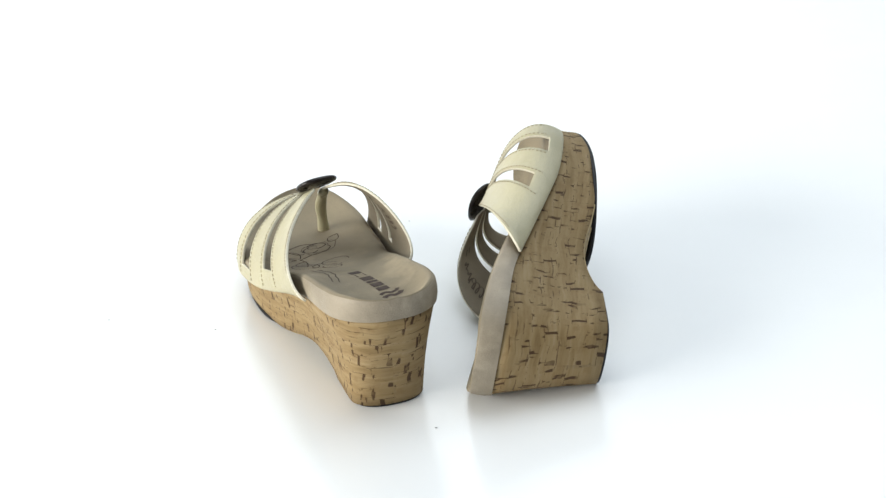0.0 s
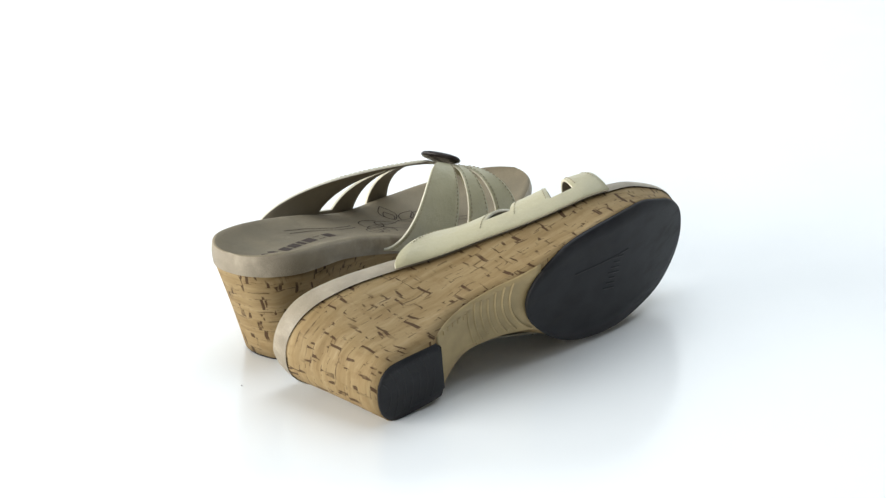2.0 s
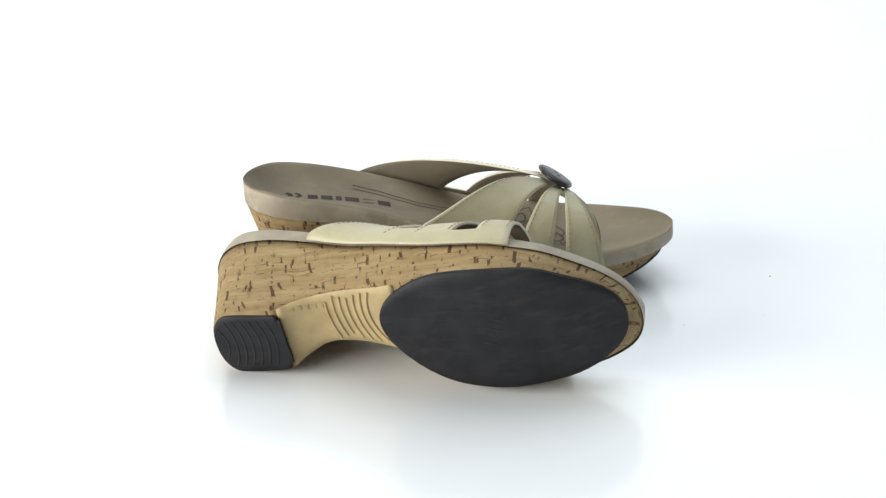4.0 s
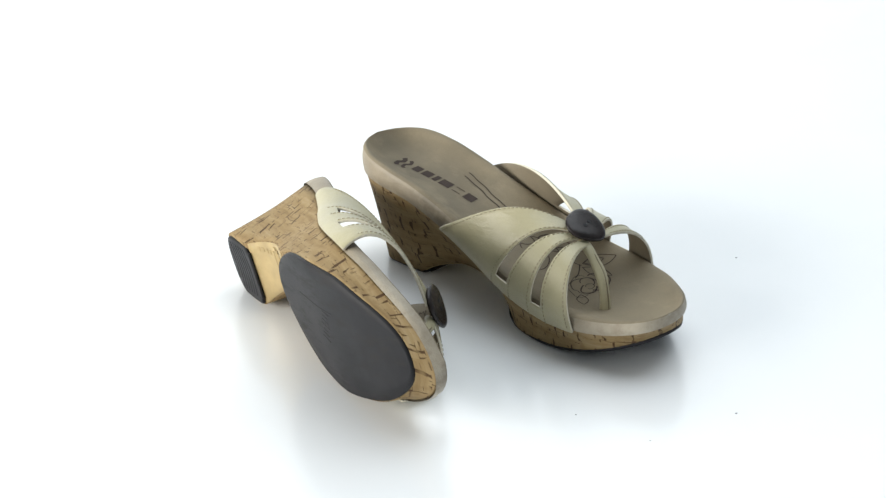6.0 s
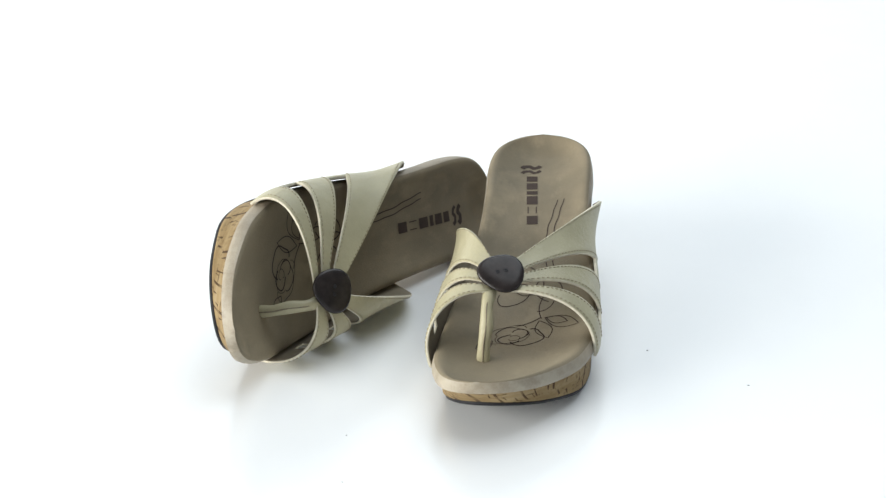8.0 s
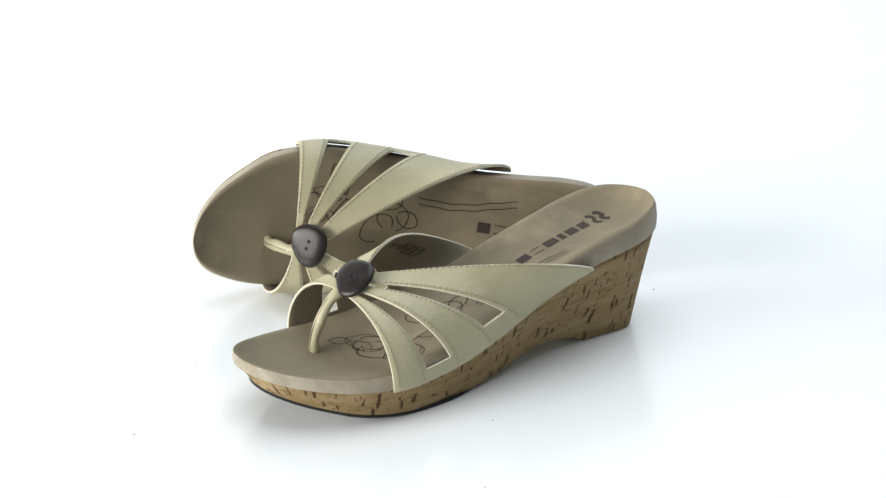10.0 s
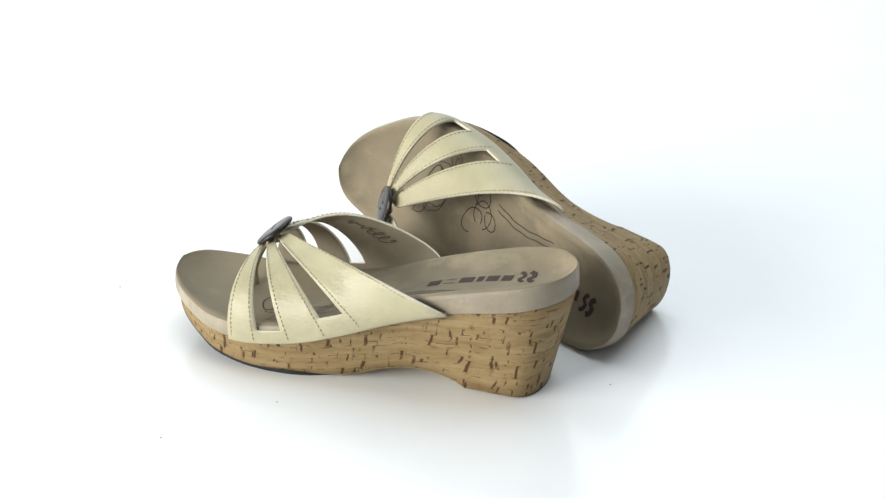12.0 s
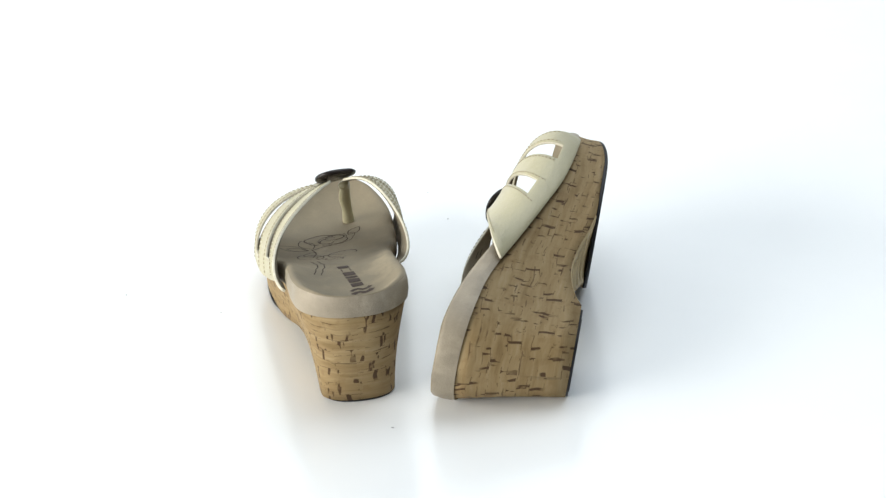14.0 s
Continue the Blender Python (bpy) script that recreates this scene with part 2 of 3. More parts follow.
CORK_SLOPE = spline([(0, 0), (60, 4), (140, 28), (200, 34), (250, 28)])     # the sheet bends down towards the toe


def cork_body(thing, m):
    ys = sorted(stations(0, 250, 13, 58, 40) + [42.5, 43.6, 44.8, 46.3, 48.5])
    side, flat = 7, 6
    rings, us = [], []
    run_l = run_r = 0.0
    last = None
    for y in ys:
        yt = -19.6 + (y / 250) * 275.2
        bl, br = bot_edges(y)
        tl, tr = top_edges(yt, -0.8)
        zb, zt = under(y), CORK_TOP(yt) + 1.5
        ring, u = [], []
        if last is not None:
            run_r += math.hypot(yt - last[0], tr - last[1])
            run_l += math.hypot(yt - last[0], tl - last[2])
        else:
            run_r, run_l = tr, -tl
        last = (yt, tr, tl)
        for k in range(flat):
            t = k / flat
            ring.append(put(bl + (br - bl) * t, y, zb, m))
            u.append(run_r)
        for k in range(side):
            t = k / side
            bow = -1.2 * math.sin(math.pi * t)
            ring.append(put(br + (tr - br) * t + bow * 0.6, y + (yt - y) * t, zb + (zt - zb) * t, m))
            u.append(run_r)
        for k in range(flat):
            t = k / flat
            ring.append(put(tr + (tl - tr) * t, yt, zt, m))
            u.append(run_r)
        for k in range(side + 1):
            t = 1 - k / side
            bow = -1.2 * math.sin(math.pi * t)
            if k == side:
                break
            ring.append(put(bl + (tl - bl) * t - bow * 0.6, y + (yt - y) * t, zb + (zt - zb) * t, m))
            u.append(-run_l)
        rings.append(ring)
        us.append(u)
    n = len(rings[0])

    def uvs(i, j):
        p = rings[i][j % n]
        return ((us[i][j] if j < n else us[i][n - 1]) * MM, p.z + 0.35 * CORK_SLOPE(p.y * 1000) * MM)
    bm = loft(rings, True, uvs, lambda p: (p.x * m, p.z))
    return part("cork_wedge", bm, CORK, thing, "tan cork wedge with dark fissures")


def footbed(thing, m):
    ys = stations(-20, 256, 33, 54, 44, 16)
    cols = 26
    rings = []
    for y in ys:
        lo, hi = top_edges(y)
        mid, half = (lo + hi) / 2, (hi - lo) / 2
        zc = CORK_TOP(y) + 0.2
        rim = bed_height(hi, y)
        r = min(3.6, half * 0.6 + 0.3)
        ring = [put(lo, y, zc, m)]
        for t in (0.35, 0.7):
            ring.append(put(lo - 0.7 * math.sin(math.pi * t), y, zc + (rim - r - zc) * t, m))
        for a in range(4):
            c = math.pi / 2 * a / 4
            ring.append(put(lo + r * (1 - math.cos(c)), y, rim - r + r * math.sin(c), m))
        for k in range(cols + 1):
            x = lo + r + (hi - lo - 2 * r) * k / cols
            ring.append(put(x, y, bed_height(x, y), m))
        for a in range(3, -1, -1):
            c = math.pi / 2 * a / 4
            ring.append(put(hi - r * (1 - math.cos(c)), y, rim - r + r * math.sin(c), m))
        for t in (0.7, 0.35):
            ring.append(put(hi + 0.7 * math.sin(math.pi * t), y, zc + (rim - r - zc) * t, m))
        ring.append(put(hi, y, zc, m))
        rings.append(ring)
    n = len(rings[0])

    def strip(first, last):
        bm = bmesh.new()
        vs = [[bm.verts.new(r[j]) for j in range(first, last + 1)] for r in rings]
        for a, b in zip(vs, vs[1:]):
            for j in range(last - first):
                bm.faces.new((a[j], a[j + 1], b[j + 1], b[j]))
        return bm
    bm = strip(5, n - 6)
    part("footbed", bm, SUEDE, thing, "worn taupe suede footbed, dished under the heel")
    bm = strip(0, 5)
    other = strip(n - 6, n - 1)
    me = bpy.data.meshes.new("band_half")
    other.to_mesh(me)
    other.free()
    bm.from_mesh(me)
    bpy.data.meshes.remove(me)
    for r in (rings[0], rings[-1]):
        for j in range(5):
            bm.faces.new([bm.verts.new(p) for p in (r[j], r[j + 1], r[n - 2 - j], r[n - 1 - j])])
    bmesh.ops.remove_doubles(bm, verts=bm.verts, dist=1e-6)
    part("edge_band", bm, BAND, thing, "pale worn leather band round the footbed")


def pad(name, thing, m, ys, edges, bottom, thick, mat, label):
    rings = []
    for y in ys:
        lo, hi = edges(y)
        z = bottom(y)
        r = 1.0
        ring = [put(lo + (hi - lo) * k / 8, y, z, m) for k in range(9)]
        ring += [put(hi + 0.4, y, z + r, m), put(hi + 0.4, y, z + thick, m)]
        ring += [put(hi + (lo - hi) * k / 8, y, z + thick, m) for k in range(9)]
        ring += [put(lo - 0.4, y, z + thick, m), put(lo - 0.4, y, z + r, m)]
        rings.append(ring)
    return part(name, loft(rings), mat, thing, label)


def soles(thing, m):
    # forefoot: egg-shaped rubber, its blunt point under the outer arch
    def edges(y):
        f = end_factor(y, 109, 250, 46, 58, 2.15, 2.25)
        mid = spline([(106, -9), (116, -6.5), (130, -3.5), (148, -1), (175, 1.4), (205, 3.2), (222, 6.8), (240, 9), (253, 11)])(y)
        half = spline([(106, 26), (116, 30), (130, 34.5), (148, 38.6), (175, 41.4), (205, 39.3), (222, 36.6), (240, 34.3), (251, 34)])(y)
        return mid - half * f, mid + half * f
    sole = pad("forefoot_sole", thing, m, stations(109, 250, 46, 58, 16), edges, lambda y: ROCKER(y), 2.4, RUBBER, "smooth black rubber forefoot sole")

    # low strokes of a moulded mark and one long line on the tread
    for k, (x, y, length, lean) in enumerate([(10 - 3.2 * i, 172 + 1.5 * i, 9 - 2 * (i % 3), 0.35) for i in range(7)] + [(-12, 168, 44, 0.1)]):
        bm = bmesh.new()
        prev = None
        for i in range(9):
            t = i / 8 - 0.5
            px, py = x + length * t * lean, y + length * t
            now = [bm.verts.new(put(px + d, py, ROCKER(py) + z, m)) for d, z in ((-0.8, 0.05), (-0.3, -0.3), (0.3, -0.3), (0.8, 0.05))]
            if prev:
                for j in range(3):
                    bm.faces.new((prev[j], prev[j + 1], now[j + 1], now[j]))
            prev = now
        part("moulded_stroke", bm, RUBBER, sole)

    def heel(y):
        f = end_factor(y, 0.4, 46, 13, 3, 2.4, 2.0)
        f = max(f, 0.82) if y > 30 else f
        return -(BOT_OUT(y) - 1.8 - 0.045 * y) * f, (BOT_IN(y) - 1.0) * f
    hp = pad("heel_pad", thing, m, stations(0.4, 46, 13, 3, 12, 10), heel, lambda y: 0.0, 2.2, RUBBER, "black rubber heel tip with curved ridges")
    # curved ridges on the heel tip
    for k in range(7):
        bm = bmesh.new()
        y0 = 4.5 + k * 5.2
        half = 16.5 if 9 < y0 < 40 else 11.0
        prev = None
        for i in range(13):
            t = i / 12 * 2 - 1
            x, y = half * t, y0 + 4 * (1 - t * t)
            now = [bm.verts.new(put(x, y + d, z, m)) for d, z in ((-0.9, 0.1), (-0.3, -0.35), (0.3, -0.35), (0.9, 0.1))]
            if prev:
                for j in range(3):
                    bm.faces.new((prev[j], prev[j + 1], now[j + 1], now[j]))
            prev = now
        part("ridge", bm, RUBBER, hp)

    # smooth shank under the arch, with raised rings before the forefoot
    ys = [45.2 + (122 - 45.2) * i / 26 for i in range(27)]
    rings = []
    for y in ys:
        lo, hi = bot_edges(y)
        z = under(y) - 0.7
        ring = [put(lo + 0.6 + (hi - lo - 1.2) * k / 8, y, z, m) for k in range(9)]
        ring += [put(hi - 0.4, y, z + 0.5, m), put(hi - 0.6, y, z + 2.5, m), put(lo + 0.6, y, z + 2.5, m), put(lo + 0.4, y, z + 0.5, m)]
        rings.append(ring)
    shank = part("shank", loft(rings), SHANK, thing, "smooth tan plastic shank under the arch")
    # raised size and maker's marks as plain bars
    for k in range(5):
        bm = bmesh.new()
        x0, y0 = -20 + 0.3 * k, 52 + k * 4.4
        z = [under(y0 + d) - 0.65 for d in (0, 2.6)]
        low = [bm.verts.new(put(x0 + dx, y0 + dy, zz, m)) for dx, dy, zz in ((0, 0, z[0]), (3.4, 0, z[0]), (3.4, 2.6, z[1]), (0, 2.6, z[1]))]
        top = [bm.verts.new(put(x0 + dx, y0 + dy, zz - 0.55, m)) for dx, dy, zz in ((0.3, 0.3, z[0]), (3.1, 0.3, z[0]), (3.1, 2.3, z[1]), (0.3, 2.3, z[1]))]
        bm.faces.new(top)
        for a in range(4):
            bm.faces.new((low[a], low[(a + 1) % 4], top[(a + 1) % 4], top[a]))
        part("raised_bar", bm, SHANK, shank, smooth=False)
    for k in range(7):
        bm = bmesh.new()
        rad = 30 + k * 4.6
        prev = None
        for i in range(25):
            a = math.radians(205 + 130 * i / 24)
            x, y = -14 + rad * math.cos(a), 131 + rad * math.sin(a)
            lo, hi = bot_edges(max(y, 53))
            if y < 56 or y > 118 or x < lo + 2 or x > hi - 2:
                prev = None
                continue
            ca, sa = math.cos(a), math.sin(a)
            now = []
            for d, up in ((-0.8, 0.1), (-0.3, 0.8), (0.3, 0.8), (0.8, 0.1)):
                yy = y + d * sa
                now.append(bm.verts.new(put(x + d * ca, yy, under(yy) - 0.9 - up, m)))
            if prev:
                for j in range(3):
                    bm.faces.new((prev[j], prev[j + 1], now[j + 1], now[j]))
            prev = now
        if len(bm.faces) > 2:
            part("raised_ring", bm, SHANK, shank)
        else:
            bm.free()


# straps: s runs along the side from front to back, v from the cork up to the button
BTN = Vector((9.5, 180, 68.3))
SIDES = {
    "outer": dict(sign=-1, rise=0.0, peak=0.8, flare=(7.0, 3.0), y0=188, y1=45, power=(2.5, 2.15), bulge=(1.0, 0.3), arch=(0.2, 3.2), delay=1.12, holes=((0.155, 0.277, 0.085), (0.485, 0.605, 0.15)), e0=(4.5, 189, 62.5), e1=(5.5, 170, 71.5)),
    "inner": dict(sign=1, rise=4.0, peak=1.9, flare=(4.0, 0.0), y0=208, y1=81, power=(2.8, 2.4), bulge=(4.0, 7.5), arch=(2.0, 9.5), delay=1.15, holes=((0.2, 0.275, 0.09), (0.465, 0.56, 0.11)), e0=(14.5, 190, 62.5), e1=(14.0, 171, 71.5)),
}
# the straps of the lying shoe: pressed on one side, pushed open on the other, the button sunk towards the table
SAG = Vector((3.2, 4.6, -4.5))


def sunk(side, **changes):
    d = dict(SIDES[side], **changes)
    d["e0"], d["e1"] = tuple(Vector(d["e0"]) + SAG), tuple(Vector(d["e1"]) + SAG)
    return d


SIDES["inner_pressed"] = sunk("inner", flare=(1.5, 2.0), bulge=(3.0, 4.0), arch=(2.0, 14.0), peak=1.2, power=(2.8, 2.8), delay=1.45)
SIDES["outer_loose"] = sunk("outer", flare=(5.0, 3.0), y0=191, y1=54, bulge=(6.0, 2.5), power=(2.9, 2.0))


def strap_point(side, s, v, lift=0.0):
    d = SIDES[side]
    y = d["y0"] + (d["y1"] - d["y0"]) * s
    lo, hi = top_edges(y, 1.9)
    bx = lo if d["sign"] < 0 else hi
    base = Vector((bx, y, CORK_TOP(y) - 0.5 + d["rise"] * s * s))
    end = Vector(d["e0"]).lerp(Vector(d["e1"]), s)
    th = v * math.pi / 2
    p = d["power"][0] + (d["power"][1] - d["power"][0]) * s * s
    h = 1 - math.cos(th) ** (2 / p) if v < 1 else 1.0
    w = math.sin(th) ** (2 / p)
    k = 0.9
    h, w = h * k + v * (1 - k), w * k + v * (1 - k)
    p = Vector((base.x + (end.x - base.x) * h, base.y + (end.y - base.y) * ((1 - s) * (0.7 * v + 0.3 * v * v) + s * v ** d["delay"]), base.z + (end.z - base.z) * w))
    p.x += d["sign"] * (d["bulge"][0] + (d["bulge"][1] - d["bulge"][0]) * s) * math.sin(math.pi * v ** 0.6)
    p.z += (d["arch"][0] + (d["arch"][1] - d["arch"][0]) * s) * math.sin(math.pi * v ** d["peak"])
    # the back edge stands off the foot a little above the cork
    g = s ** 3 * math.sin(math.pi * v ** 0.5)
    p.x += d["sign"] * d["flare"][0] * g
    p.z += d["flare"][1] * g
    if lift:
        e = 0.004
        s0, s1, v0, v1 = max(0, s - e), min(1, s + e), max(0, v - e), min(1, v + e)
        n = (strap_point(side, s1, v) - strap_point(side, s0, v)).cross(strap_point(side, s, v1) - strap_point(side, s, v0))
        n.normalize()
        if n.z < 0 and abs(n.z) > 0.02 or n.x * d["sign"] < -0.5:
            n = -n
        p = p + n * lift
    return p


def strap(thing, m, side):
    d = SIDES[side]
    (a0, a1, av), (b0, b1, bv) = d["holes"]
    cuts = [(0, a0, 5), (a0, a1, 4), (a1, b0, 6), (b0, b1, 4), (b1, 1, 8)]
    ss = [lo + (hi - lo) * i / n for lo, hi, n in cuts for i in range(n)] + [1.0]
    vs = sorted({round((i / 26) ** 1.6, 4) for i in range(27)} | {av, bv})
    bm = bmesh.new()
    grid = [[bm.verts.new(put(*strap_point(side, s, v), m)) for s in ss] for v in vs]
    for i in range(len(vs) - 1):
        vm = (vs[i] + vs[i + 1]) / 2
        for j in range(len(ss) - 1):
            sm = (ss[j] + ss[j + 1]) / 2
            if (a0 < sm < a1 and vm > av) or (b0 < sm < b1 and vm > bv):
                continue
            bm.faces.new((grid[i][j], grid[i][j + 1], grid[i + 1][j + 1], grid[i + 1][j]))
    for v in [v for v in bm.verts if not v.link_faces]:
        bm.verts.remove(v)
    ob = part(side.split("_")[0] + "_strap", bm, (STRAP, LINING, RAW_EDGE), thing, "cream leather strap cut into three fingers")
    # the outward side is the cream one
    outward = put(*strap_point(side, 0.9, 0.3, 1.0), m) - put(*strap_point(side, 0.9, 0.3), m)
    poly = min(ob.data.polygons, key=lambda f: (f.center - put(*strap_point(side, 0.9, 0.3), m)).length)
    if poly.normal.dot(outward) < 0:
        ob.data.flip_normals()
    mod = ob.modifiers.new("thickness", "SOLIDIFY")
    mod.thickness, mod.offset, mod.material_offset, mod.material_offset_rim = 0.0017, -0.5, 1, 2
    bev = ob.modifiers.new("worn_edges", "BEVEL")
    bev.width, bev.segments, bev.limit_method, bev.angle_limit = 0.0004, 1, "ANGLE", radians(50)

    # seams: a row of short stitches inside each edge, and across the band between the fingers
    rows = []
    ins = 0.022
    for e, vlo in ((ins, 0.02), (a0 - ins, 0.0), (a1 + ins, 0.0), (b0 - ins, 0.0), (b1 + ins, 0.0), (1 - ins, 0.02)):
        rows.append([(e, vlo + (0.93 - vlo) * (i / 260) ** 1.5) for i in range(261)])
    bm = bmesh.new()
    for row in rows:
        pts = [strap_point(side, s, v) for s, v in row]
        run, start = 0.0, 0
        for i in range(1, len(pts)):
            run += (pts[i] - pts[i - 1]).length
            if run >= 1.5 and start is not None:
                stitch(bm, side, row[start], row[i], m)
                run, start = 0.0, None
            elif start is None and run >= 1.0:
                run, start = 0.0, i
    tagged(part("stitching", bm, THREAD, ob, "fine brown stitching along the edges"), kind="stuff")
    if side.startswith("inner"):
        bm = bmesh.new()
        lines = [[(0.76, 0.74 - 0.06 * i / 6) for i in range(7)], [(0.84, 0.74 - 0.06 * i / 6) for i in range(7)]]
        lines.append([(0.83 + 0.045 * math.sin(i * 0.55) * (0.5 + 0.5 * math.sin(i * 0.23)), 0.62 - 0.24 * i / 60) for i in range(61)])
        lines.append([(0.83 + 0.05 * math.cos(i * 0.4), 0.45 - 0.16 * i / 50 + 0.02 * math.sin(i * 0.4)) for i in range(51)])
        for line in lines:
            prev = None
            for q, (s, v) in enumerate(line):
                sn, vn = line[min(q + 1, len(line) - 1)]
                sp, vp = line[max(q - 1, 0)]
                p = strap_point(side, s, v, -1.8)
                t = (strap_point(side, sn, vn) - strap_point(side, sp, vp)).normalized()
                o = t.cross((p - strap_point(side, s, v)).normalized()) * 0.4
                now = [bm.verts.new(put(*(p + o), m)), bm.verts.new(put(*(p - o), m))]
                if prev:
                    bm.faces.new((prev[0], prev[1], now[1], now[0]))
                prev = now
        tagged(part("lining_print", bm, FADED_INK, ob, "thin dark scrollwork printed on the lining"), kind="stuff")
    return ob


def stitch(bm, side, a, b, m):
    pa, pb = strap_point(side, *a, 0.72), strap_point(side, *b, 0.72)
    along = (pb - pa).normalized()
    up = (pa - strap_point(side, *a)).normalized()
    across = along.cross(up) * 0.22
    low = up * -0.3
    vs = [bm.verts.new(put(*(p + o), m)) for p in (pa, pb) for o in (across + low, across * 0.6 + up * 0.15, -across * 0.6 + up * 0.15, -across + low)]
    for k in range(3):
        bm.faces.new((vs[k], vs[k + 1], vs[k + 5], vs[k + 4]))
    bm.faces.new(vs[0:4])
    bm.faces.new(vs[7:3:-1])


def tube(points, radii, sides=10, flat=1.0):
    rings = []
    for i, p in enumerate(points):
        a, b = points[max(i - 1, 0)], points[min(i + 1, len(points) - 1)]
        t = (b - a).normalized()
        u = t.cross(Vector((0, 1, 0)))
        u = u.normalized() if u.length > 0.01 else Vector((1, 0, 0))
        w = t.cross(u)
        rings.append([p + u * radii[i] * math.cos(k * 2 * math.pi / sides) + w * radii[i] * flat * math.sin(k * 2 * math.pi / sides) for k in range(sides)])
    return loft(rings)


def toe_post(thing, m, sag):
    knots = [(19, 206, 23), (19, 206, 27), (18.4, 205, 36), (17, 201, 46), (17, 195, 55), (16, 189, 60), (15, 183, 62.5)]
    curve = [spline([(i, k[a] + sag[a] * (i / 6) ** 1.5) for i, k in enumerate(knots)]) for a in range(3)]
    pts = [put(*(c(i * 6 / 24) for c in curve), m) for i in range(25)]
    rad = [0.0034 + 0.0006 * math.sin(i / 24 * math.pi * 3) ** 2 for i in range(25)]
    ob = part("toe_post", tube(pts, rad, 12, 0.75), STRAP, thing, "rolled cream leather toe post")
    seam = [p + Vector((0, 0.0027, 0.0004)) for p in pts[2:-4]]
    part("seam", tube(seam, [0.0005] * len(seam), 6), LINING, ob)


def button(thing, m, sag):
    fwd = Vector((-7 * m * 0.25, 23, -16)).normalized()
    side = Vector((1, 0, 0.11 * m))      # it leans a little to the outer side
    side = (side - fwd * side.dot(fwd)).normalized()
    up = side.cross(fwd).normalized()
    c = put(*(BTN + sag), m) + up * 0.0022
    outline = []
    for k in range(40):
        a = k * 2 * math.pi / 40
        r = 13.2 + 0.7 * math.cos(2 * a + 0.6) + 0.75 * math.cos(3 * a + 0.5)
        outline.append((r * math.cos(a), r * math.sin(a)))
    rings = []
    for f, z in ((0.02, -1.6), (0.8, -1.6), (0.95, -1.1), (1.0, 0.0), (0.97, 0.9), (0.9, 1.6), (0.75, 2.1), (0.5, 2.35), (0.28, 2.4), (0.02, 2.4)):
        rings.append([c + (side * x * m * f + fwd * y * f + up * z) * MM for x, y in outline])
    ob = part("button", loft(rings), BUTTON, thing, "dark brown oval horn button with two holes")
    for d in (-1, 1):
        hole = []
        o = c + side * m * d * 2.4 * MM + fwd * d * 0.5 * MM + up * 2.42 * MM
        for f, z in ((1.0, 0.0), (1.15, 0.1), (0.8, 0.16), (0.6, 0.02)):
            hole.append([o + (side * math.cos(k * math.pi / 6) * f * 1.05 + fwd * math.sin(k * math.pi / 6) * f * 1.05 + up * z) * MM for k in range(12)])
        part("button_hole", loft(hole), RUBBER, ob)


def ink_line(bm, pts, m, width=0.75):
    """A printed line laid on the footbed through (x, y) points."""
    prev = None
    n = len(pts)
    for i in range(n):
        a, b = Vector(pts[max(i - 1, 0)]), Vector(pts[min(i + 1, n - 1)])
        t = (b - a).normalized()
        o = Vector((-t.y, t.x)) * width / 2
        now = []
        for q in (Vector(pts[i]) + o, Vector(pts[i]) - o):
            now.append(bm.verts.new(put(q.x, q.y, bed_height(q.x, q.y) + 0.22, m)))
        if prev:
            bm.faces.new((prev[0], prev[1], now[1], now[0]))
        prev = now


